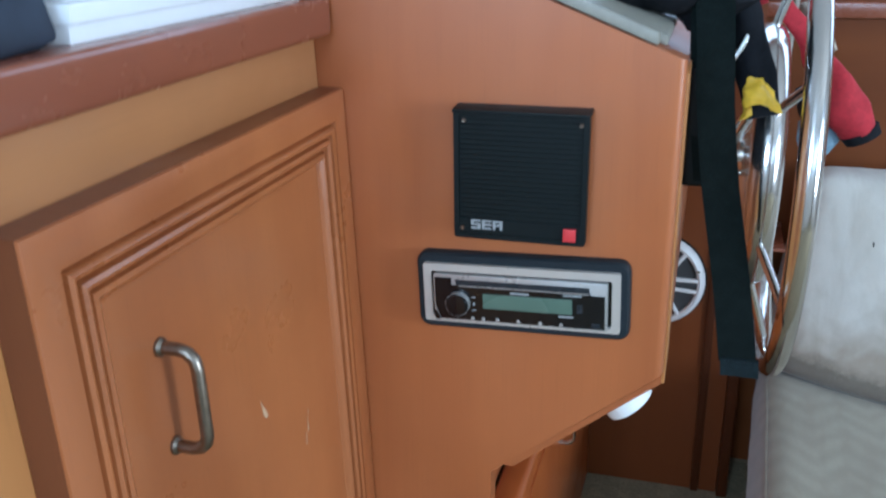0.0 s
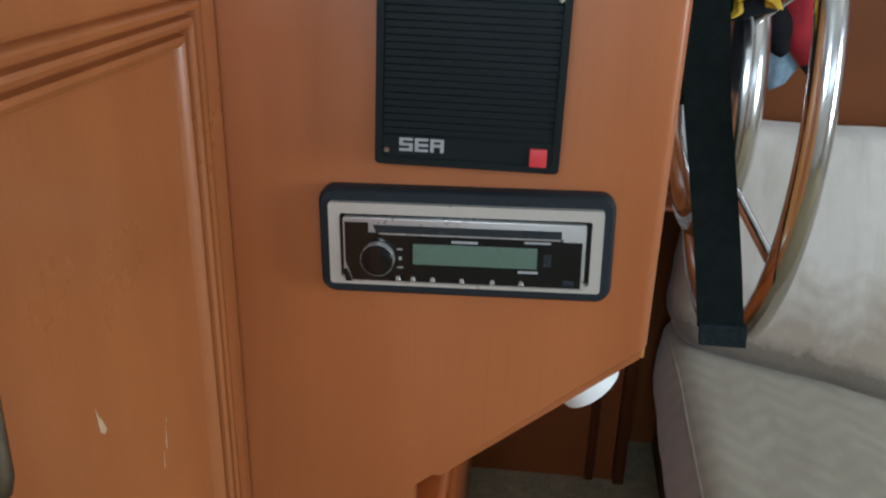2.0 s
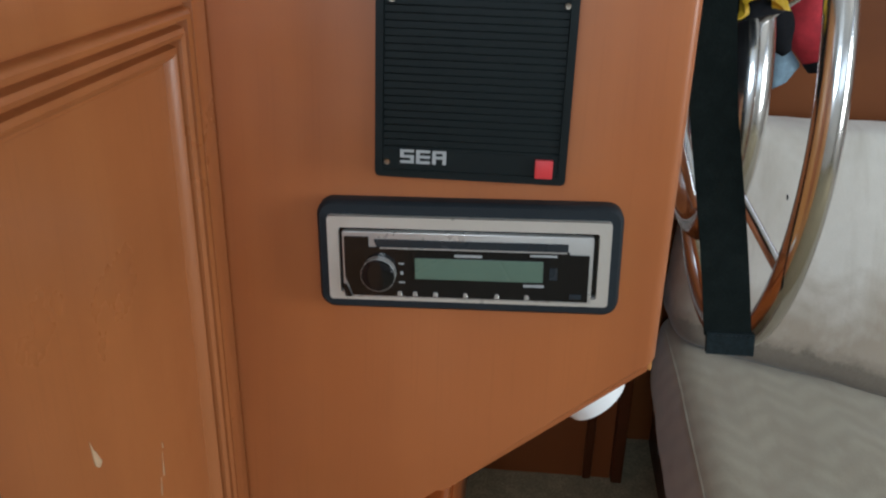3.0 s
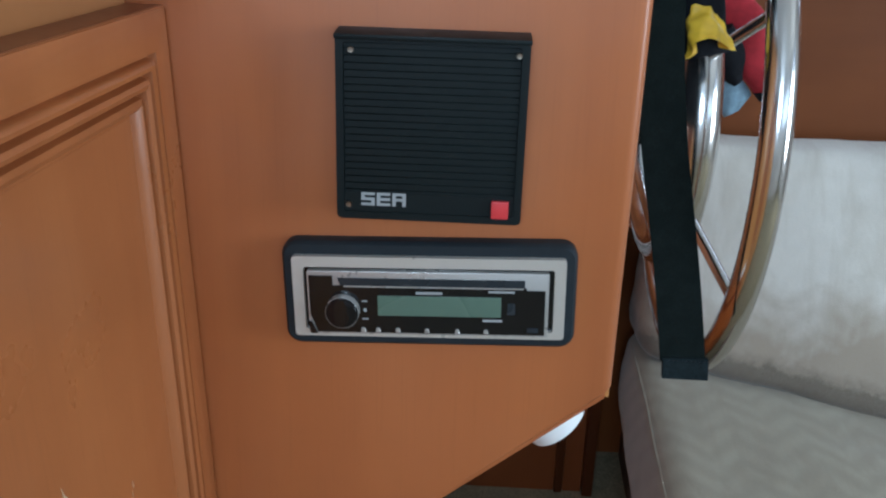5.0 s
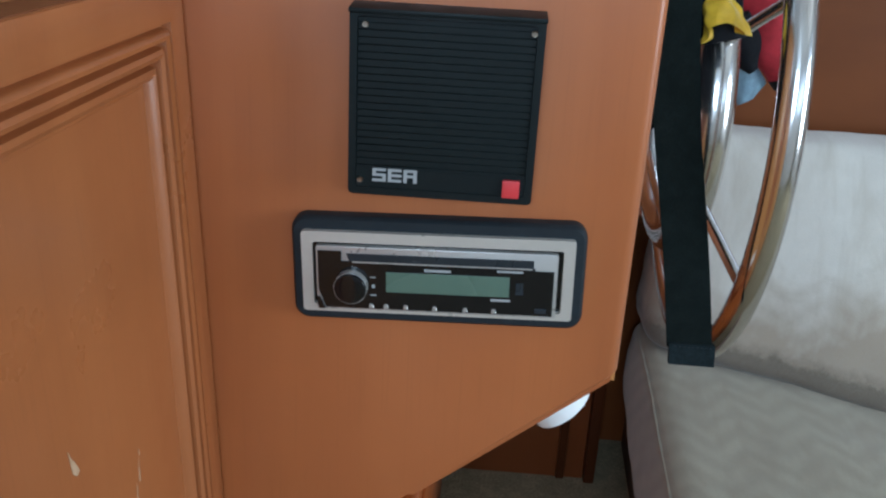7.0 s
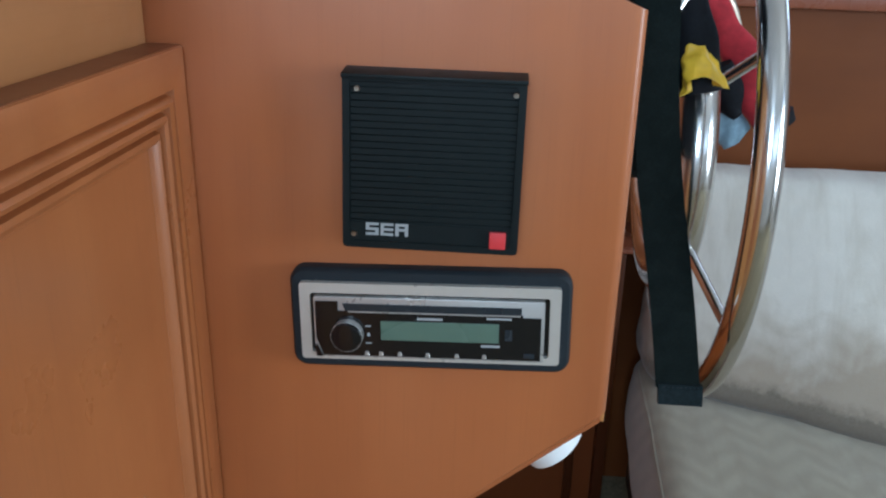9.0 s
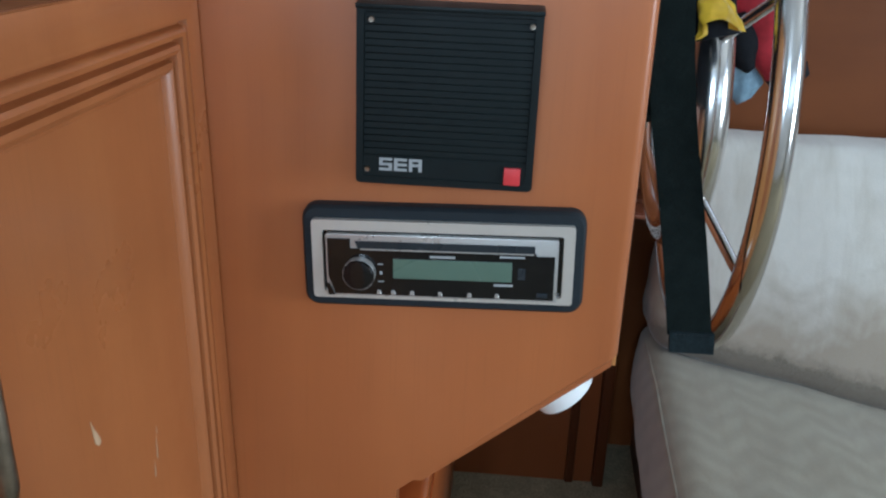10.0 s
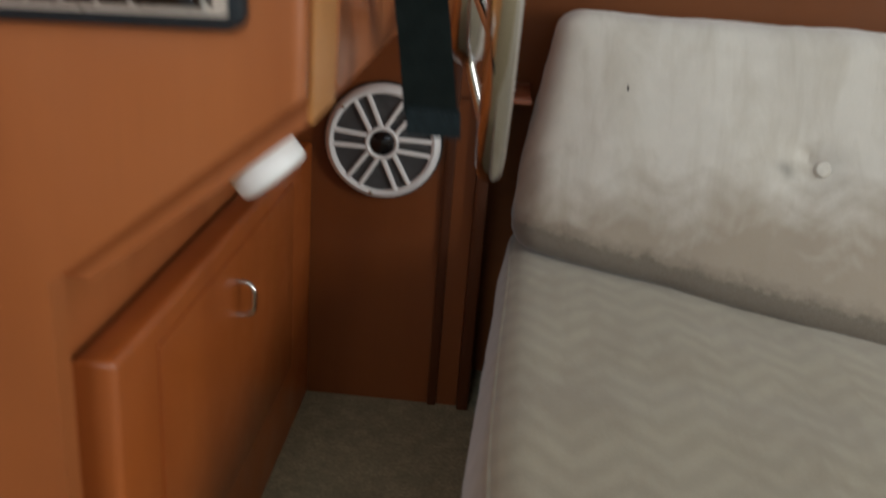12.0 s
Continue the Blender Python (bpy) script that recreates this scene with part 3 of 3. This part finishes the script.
part("trim_ring", ring_prism(outline(SW, SH, 0.0025), outline(SW - 0.0155, SH - 0.013, 0.002, 0.0, -0.0012), "y", 0.6825, 0.6885), silver_ring, stereo, "satin silver trim ring")
part("recess", box(su(0.035), su(0.960), 0.6866, 0.6880, sv(0.965), sv(0.105)), gloss_black, stereo)
face = part("faceplate", prism([(su(0.054), sv(0.958)), (su(0.940), sv(0.958)), (su(0.940), sv(0.182)), (su(0.934), sv(0.165)), (su(0.060), sv(0.165)), (su(0.054), sv(0.182))], "y", 0.6812, 0.6866, 0.0007), silver, stereo, "satin silver faceplate")
part("dark_window", prism([(su(0.062), sv(0.22)), (su(0.150), sv(0.22)), (su(0.150), sv(0.34)), (su(0.858), sv(0.34)), (su(0.858), sv(0.37)), (su(0.927), sv(0.37)),
                           (su(0.927), sv(0.930)), (su(0.088), sv(0.930)), (su(0.062), sv(0.70))], "y", 0.6803, 0.6814), gloss_black, face, "gloss black window")
part("disc_slot", prism([(su(0.168), sv(0.245)), (su(0.852), sv(0.245)), (su(0.852), sv(0.335)), (su(0.178), sv(0.335))], "y", 0.6802, 0.6815), grey_black, face, "dark disc slot")
part("slot_lip", box(su(0.190), su(0.848), 0.6797, 0.6803, sv(0.352), sv(0.337)), silver, face)
part("release_key", prism([(su(0.052), sv(0.80)), (su(0.066), sv(0.80)), (su(0.086), sv(0.95)), (su(0.062), sv(0.95))], "y", 0.6800, 0.6812), gloss_black, face)
knob = part("knob", lathe([(0.0113, 0.0), (0.0113, 0.0062), (0.0102, 0.0078), (0.007, 0.0082), (0.0, 0.0080)], (su(0.185), 0.6803, sv(0.64)), (0, -1, 0), 40), gloss_black, face, "round gloss black volume knob")
part("knob_ring", lathe([(0.0117, 0.0), (0.0117, 0.0060), (0.0114, 0.0062), (0.0112, 0.0)], (su(0.185), 0.6803, sv(0.64)), (0, -1, 0), 40), silver, knob)
part("display", box(su(0.314), su(0.767), 0.6796, 0.6806, sv(0.705), sv(0.455), 0.0002, seg=1), lcd, face, "green grey liquid crystal display")
part("maker_bar", box(su(0.455), su(0.552), 0.6798, 0.6806, sv(0.430), sv(0.400)), print_grey, face)
for u0, u1, v0, v1 in ((0.72, 0.815, 0.375, 0.40), (0.700, 0.772, 0.735, 0.765), (0.79, 0.818, 0.53, 0.67), (0.255, 0.275, 0.52, 0.535), (0.262, 0.272, 0.62, 0.66), (0.255, 0.278, 0.745, 0.76)):
    part("print_bar", box(su(u0), su(u1), 0.6799, 0.6806, sv(v1), sv(v0)), print_grey if v1 - v0 < 0.1 else grey_black, face)
for u in (0.258, 0.313, 0.386, 0.494, 0.606, 0.712):
    part("key", prism([(su(u) - 0.0016, sv(0.915)), (su(u) + 0.0020, sv(0.915)), (su(u) + 0.0012, sv(0.865)), (su(u) - 0.0012, sv(0.865))], "y", 0.6790, 0.6808, 0.0003, 1), silver, face)
part("socket_cover", box(su(0.862), su(0.905), 0.6794, 0.6806, sv(0.895), sv(0.835), 0.0004), grey_black, face)

# ---- marine loudspeaker on the dark side panel ----
PX, PY, PZ, PR = -0.012, 1.47, 0.382, 0.0865
speaker = thing("marine_speaker", (PX, PY, PZ - PR), "round white marine speaker with a spoked grille", "speaker")
front_y = (0, -1, 0)
part("gasket", lathe([(PR * 1.03, 0), (PR * 1.03, 0.004), (PR * 0.9, 0.005)], (PX, PY, PZ), front_y, 48), gap_black, speaker)
part("cone", lathe([(PR * 0.86, 0.014), (PR * 0.80, 0.010), (PR * 0.74, 0.013), (PR * 0.68, 0.009), (PR * 0.30, 0.003), (0.0, 0.003)], (PX, PY, PZ), front_y, 40), cone_grey, speaker, "grey paper cone")
part("bezel", lathe([(PR, 0.004), (PR, 0.010), (PR * 0.97, 0.017), (PR * 0.90, 0.021), (PR * 0.85, 0.019), (PR * 0.83, 0.013), (PR * 0.83, 0.004)], (PX, PY, PZ), front_y, 56), white_plastic, speaker, "white bezel ring")
part("hub_ring", lathe([(PR * 0.29, 0.008), (PR * 0.29, 0.021), (PR * 0.26, 0.023), (PR * 0.22, 0.021), (PR * 0.21, 0.010)], (PX, PY, PZ), front_y, 36), white_plastic, speaker)
part("tweeter_dome", lathe([(PR * 0.215, 0.012), (PR * 0.20, 0.020), (PR * 0.12, 0.024), (0.0, 0.025)], (PX, PY, PZ), front_y, 30), gloss_black, speaker, "black tweeter dome")
def flat_bar(p0, p1, half, depth):
    """A flat bar between two points of the grille, bevelled along its face."""
    d = (p1 - p0).normalized()
    n2 = Vector((-d.z, 0, d.x))
    bm = bmesh.new()
    rows = []
    for p in (p0, p1):
        rows.append([bm.verts.new(p + n2 * w + Vector((0, y, 0))) for w, y in ((-half, depth), (-half, 0.001), (-half * 0.6, 0), (half * 0.6, 0), (half, 0.001), (half, depth))])
    for i in range(6):
        j = (i + 1) % 6
        bm.faces.new((rows[0][i], rows[0][j], rows[1][j], rows[1][i]))
    bm.faces.new(rows[0]), bm.faces.new(rows[1][::-1])
    return bm


for k in range(6):
    a = radians(60 * k - 3)
    d, n2 = Vector((math.cos(a), 0, math.sin(a))), Vector((-math.sin(a), 0, math.cos(a)))
    at_hub, at_rim = Vector((PX, PY - 0.0215, PZ)) + d * PR * 0.25, Vector((PX, PY - 0.0195, PZ)) + d * PR * 0.845
    for side in (-1, 1):
        part("spoke", flat_bar(at_hub + n2 * side * PR * 0.10, at_rim + n2 * side * PR * 0.125, 0.0034, 0.008), white_plastic, speaker)
    if k % 3 == 0:
        part("spoke_web", flat_bar(at_hub + Vector((0, 0.003, 0)), at_rim + Vector((0, 0.003, 0)), PR * 0.065, 0.004), cone_grey, speaker, "grey web between two spokes")
for k in range(3):
    a = radians(120 * k + 20)
    part("screw", lathe([(0.0, 0.0226), (0.0028, 0.022), (0.003, 0.018)], (PX + PR * 0.90 * math.cos(a), PY, PZ + PR * 0.90 * math.sin(a)), front_y, 10), chrome, speaker)

# ---- steering wheel ----
WC, WR, WI = Vector((0.146, 1.034, 0.729)), 0.2500, 0.135
wheel = thing("steering_wheel", (0.03, WC.y, WC.z), "polished stainless steering wheel with thin spokes on the console", "steering wheel")


def circle(c, r, n):
    return [c + r * Vector((0, math.cos(2 * math.pi * k / n), math.sin(2 * math.pi * k / n))) for k in range(n)]


IC = WC + Vector((-0.031, 0, 0))
part("rim", tube(circle(WC, WR, 96), 0.0125, 16, True), chrome, wheel)
part("inner_ring", tube(circle(IC, WI + 0.004, 64), 0.0180, 16, True), chrome, wheel)
for k in range(6):
    a0, a1 = radians(149 + 57 * k if k < 2 else 150 + 60 * k), radians(149 + 59 * k if k < 2 else 150 + 60 * k)
    d, d1 = Vector((0, math.cos(a0), math.sin(a0))), Vector((0, math.cos(a1), math.sin(a1)))
    part("spoke", tube([IC + d * (WI + 0.008), IC + d * (WI + 0.03) + Vector((0.006, 0, 0)), WC + d1 * (WR - 0.005)], 0.0052, 10), chrome, wheel)
for k in range(3):
    a = radians(250 + 120 * k)
    d = Vector((0, math.cos(a), math.sin(a)))
    part("arm", tube([IC + Vector((-0.030, 0, 0)), IC + d * 0.05 + Vector((-0.028, 0, 0)), IC + d * 0.105 + Vector((-0.012, 0, 0)), IC + d * WI], 0.0075, 12), chrome, wheel)
part("hub", lathe([(0.034, 0.0), (0.034, 0.006), (0.022, 0.010), (0.020, 0.060), (0.026, 0.066), (0.026, 0.088), (0.018, 0.096), (0.0, 0.098)], (0.029, WC.y, WC.z), (1, 0, 0), 30), chrome, wheel, "chrome hub")

# ---- black control box on the console's aft face ----
control = thing("control_box", (0.03, 0.87, 0.745), "black plastic engine control box on the console", "control box")
part("housing", box(0.0302, 0.060, 0.815, 0.925, 0.748, 0.868, 0.005, seg=3), box_plastic, control)
part("cover_plate", box(0.060, 0.0635, 0.825, 0.915, 0.760, 0.856, 0.0015), black_cloth, control)
for yy, zz in ((0.832, 0.767), (0.832, 0.849), (0.908, 0.767), (0.908, 0.849)):
    part("screw", lathe([(0.0, 0.0012), (0.0025, 0.001), (0.003, 0.0)], (0.0635, yy, zz), (1, 0, 0), 10), chrome, control)

lever = part("lever", tube([(0.062, 0.845, 0.850), (0.070, 0.850, 0.868), (0.083, 0.856, 0.892), (0.090, 0.860, 0.903)], [0.0035, 0.0045, 0.006, 0.0045], 12, flat=0.6), chrome, control, "tapered metal lever")
part("lever_boss", lathe([(0.009, 0.0), (0.009, 0.005), (0.006, 0.008), (0.0, 0.0085)], (0.0600, 0.845, 0.849), (1, 0, 0), 18), chrome, lever)

# ---- webbing strap ----
strap = thing("webbing_strap", (0.10, 0.79, 0.556), "black webbing strap hanging from the life vest", "strap")


def band(rows, thick):
    """A flat strap through rows of (x, y, z, width)."""
    bm = bmesh.new()
    prev = None
    for x, y, z, w in rows:
        ring = [bm.verts.new(p) for p in ((x - w / 2, y - thick / 2, z), (x + w / 2, y - thick / 2, z), (x + w / 2, y + thick / 2, z), (x - w / 2, y + thick / 2, z))]
        if prev:
            for i in range(4):
                bm.faces.new((prev[i], prev[(i + 1) % 4], ring[(i + 1) % 4], ring[i]))
        else:
            bm.faces.new(ring)
        prev = ring
    bm.faces.new(prev[::-1])
    return bm


rows = []
for i in range(25):
    z = 0.572 + i / 24 * 0.42
    x = float(np.interp(z, [0.56, 0.75, 0.84, 1.0], [0.1035, 0.0695, 0.056, 0.040]))
    rows.append((x + 0.0012 * math.sin(0.4 * i), 0.790 + 0.010 * math.sin(i / 8) + 0.0008 * i, z, 0.0375 - 0.00012 * i))
part("webbing", band(rows, 0.0022), webbing, strap)
part("hem", band([(0.1045, 0.789, 0.557, 0.0375), (0.1038, 0.789, 0.566, 0.0378), (0.1028, 0.7895, 0.576, 0.0378)], 0.0055), hem_cloth, strap, "folded stitched end")
for k in range(9):
    xx = 0.0885 + 0.0036 * k
    part("stitch", box(xx, xx + 0.0018, 0.7858, 0.7866, 0.5737, 0.5743), rubber, strap)
part("short_tab", band([(0.060, 0.816, 0.755, 0.036), (0.055, 0.817, 0.80, 0.038), (0.049, 0.818, 0.88, 0.040), (0.045, 0.820, 0.95, 0.040)], 0.004), webbing, strap)

# ---- life vest bundle on the wheel ----
vest = thing("life_vest", (0.13, 0.92, 0.80), "crumpled black, yellow and red life vest hung over the wheel", "life vest")


def crumple(bm, amount, scale, seed):
    for v in bm.verts:
        p = v.co * scale + Vector((seed, seed * 0.7, 0))
        v.co += amount * Vector((noise.noise(p), noise.noise(p + Vector((7, 0, 0))), noise.noise(p + Vector((0, 7, 0)))))
    return bm


def loft(rows, n=20):
    """A soft roll through rows of (centre, radius across x, radius across the rest)."""
    bm = bmesh.new()
    rings = []
    for i, (c, ra, rb) in enumerate(rows):
        c = Vector(c)
        a, b = Vector(rows[max(0, i - 1)][0]), Vector(rows[min(len(rows) - 1, i + 1)][0])
        d = (b - a).normalized()
        u = (Vector((0, 1, 0)) - d * d.y).normalized()
        w = d.cross(u)
        rings.append([bm.verts.new(c + ra * math.cos(2 * math.pi * k / n) * w + rb * math.sin(2 * math.pi * k / n) * u) for k in range(n)])
    for A, B in zip(rings, rings[1:]):
        for k in range(n):
            bm.faces.new((A[k], A[(k + 1) % n], B[(k + 1) % n], B[k]))
    bm.faces.new(rings[0]), bm.faces.new(rings[-1][::-1])
    return bm


def along(p0, p1, radii, n=9, flat=1.0):
    p0, p1 = Vector(p0), Vector(p1)
    out = []
    for i in range(n):
        f = i / (n - 1)
        r = np.interp(f, [j / (len(radii) - 1) for j in range(len(radii))], radii)
        out.append((p0.lerp(p1, f), float(r), float(r) * flat))
    return out


def cuff(top, mouth, r0, r1, waves, depth, n=48, m=14):
    """An open cloth cuff: a wavy sleeve from top to mouth that folds back inside."""
    bm = bmesh.new()
    top, mouth = Vector(top), Vector(mouth)
    ax = (mouth - top).normalized()
    u = (Vector((1, 0, 0)) - ax * ax.x).normalized()
    w = ax.cross(u)
    rings = []
    steps = [(i / m, 1.0) for i in range(m + 1)] + [(1 - depth * i / 6, 0.93 - 0.02 * i) for i in range(1, 7)]
    for f, k in steps:
        ring = []
        for j in range(n):
            a = 2 * math.pi * j / n
            r = (r0 + (r1 - r0) * f ** 0.7) * k
            fold = 1 + f * waves * (0.55 * math.sin(3 * a + 0.8 + f) + 0.35 * math.sin(5 * a + 2.1) + 0.2 * math.sin(9 * a + 3 * f))
            lip = f * f * waves * 0.02 * math.sin(2 * a + 1.0)
            ring.append(bm.verts.new(top.lerp(mouth, f) + ax * lip + r * fold * (math.cos(a) * u + 0.72 * math.sin(a) * w)))
        rings.append(ring)
    for A, B in zip(rings, rings[1:]):
        for j in range(n):
            bm.faces.new((A[j], A[(j + 1) % n], B[(j + 1) % n], B[j]))
    bm.faces.new(rings[0]), bm.faces.new(rings[-1][::-1])
    return bm


part("yellow_bladder", crumple(cuff((0.0915, 0.850, 0.853), (0.0985, 0.834, 0.8225), 0.007, 0.0175, 0.20, 0.40), 0.003, 110, 1.0), yellow_cloth, vest, "folded yellow bladder cloth")
part("sleeve", crumple(loft(along((0.066, 0.872, 0.955), (0.1025, 0.852, 0.815), [0.013, 0.014, 0.016, 0.019, 0.020, 0.017], 16, 0.7), 26), 0.004, 45, 2.0), black_cloth, vest, "black nylon sleeve round the bladder")
part("red_trim", crumple(loft(along((0.078, 0.905, 0.955), (0.094, 0.902, 0.918), [0.007, 0.011, 0.006], 8, 0.6), 16), 0.003, 50, 6.0), red_cloth, vest, "red cloth edge")
part("red_cover", crumple(loft(along((0.125, 1.055, 0.905), (0.228, 1.065, 0.757), [0.009, 0.012, 0.016, 0.024, 0.023], 18, 0.7), 30), 0.008, 30, 3.0), red_cloth, vest, "red cloth cover")
part("cover_end", crumple(loft(along((0.227, 1.065, 0.7585), (0.233, 1.066, 0.7485), [0.0235, 0.021], 4, 0.7), 20), 0.002, 30, 3.0), black_cloth, vest, "black hem of the red cover")
part("blue_lining", crumple(loft(along((0.172, 1.072, 0.768), (0.192, 1.072, 0.722), [0.014, 0.023, 0.022, 0.008], 14, 0.5), 26), 0.008, 45, 5.0), blue_cloth, vest, "grey blue lining")
part("buckle", loft(along((0.150, 1.12, 0.90), (0.195, 1.13, 0.842), [0.004, 0.010, 0.011, 0.004], 9, 0.35), 16), bronze, vest, "dull grey oval buckle")
part("black_cover", crumple(loft(along((-0.03, 0.800, 0.965), (0.070, 0.870, 0.925), [0.035, 0.042, 0.038, 0.022], 14, 0.9), 28), 0.016, 26, 9.0), black_cloth, vest, "black nylon cover")
part("lower_fold", crumple(loft(along((0.160, 1.050, 0.812), (0.186, 1.050, 0.756), [0.012, 0.017, 0.016, 0.009], 10, 0.8), 18), 0.008, 40, 2.0), black_cloth, vest)

# ---- settee ----
settee = thing("settee", (0.60, 1.05, -0.055), "beige velour settee seat cushion on a dark wooden base", "settee")
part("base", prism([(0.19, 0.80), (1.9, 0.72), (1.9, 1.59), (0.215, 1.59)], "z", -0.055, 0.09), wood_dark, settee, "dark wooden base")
bm = cushion([(0.142, 0.745, 0.120), (1.9, 0.66, 0.08), (1.9, 1.50, 0.03), (0.188, 1.52, 0.12), (0.176, 0.745, 0.243), (1.9, 0.66, 0.190), (1.9, 1.50, 0.105), (0.198, 1.52, 0.252)], 50, 0.012, 0.022, 0.004)
rim = []
for k in range(24):
    y = 0.76 + 0.72 * k / 23
    near = [v.co for v in bm.verts if abs(v.co.y - y) < 0.02 and v.co.x < 0.4]
    top = max(near, key=lambda c: c.z - 1.3 * c.x)
    rim.append(Vector((top.x, y, top.z)))
rim = [(rim[max(0, k - 1)] + rim[k] + rim[min(23, k + 1)]) / 3 for k in range(24)]
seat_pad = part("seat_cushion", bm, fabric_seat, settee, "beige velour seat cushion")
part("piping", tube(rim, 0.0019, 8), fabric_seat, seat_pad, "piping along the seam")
back = thing("back_cushion", (0.65, 1.45, 0.23), "pale grey buttoned velour back cushion, worn and stained", "cushion")
TUFT = Vector((0.585, 1.330, 0.425))
bm = cushion([(0.196, 1.385, 0.262), (1.3, 1.06, 0.166), (1.3, 1.26, 0.166), (0.199, 1.57, 0.262), (0.240, 1.475, 0.578), (1.3, 1.43, 0.568), (1.3, 1.57, 0.568), (0.240, 1.575, 0.578)], 64, 0.016, 0.030, 0.005, 4.0)
for v in bm.verts:
    d = (Vector((v.co.x, 0, v.co.z)) - Vector((TUFT.x, 0, TUFT.z))).length
    if v.co.y < 1.45:
        v.co.y += 0.018 * math.exp(-(d / 0.024) ** 2) + 0.014 * math.exp(-(d / 0.075) ** 2)
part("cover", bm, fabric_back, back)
part("button", lathe([(0.0115, 0.0), (0.0115, 0.003), (0.009, 0.007), (0.0, 0.009)], TUFT + Vector((0, 0.018, 0)), (0, -0.92, 0.3), 20), fabric_back, back, "covered button")
part("tear", tube([(0.325, 1.404, 0.505), (0.326, 1.4025, 0.501), (0.3255, 1.401, 0.497)], [0.0006, 0.0014, 0.0007], 6), black_cloth, back)
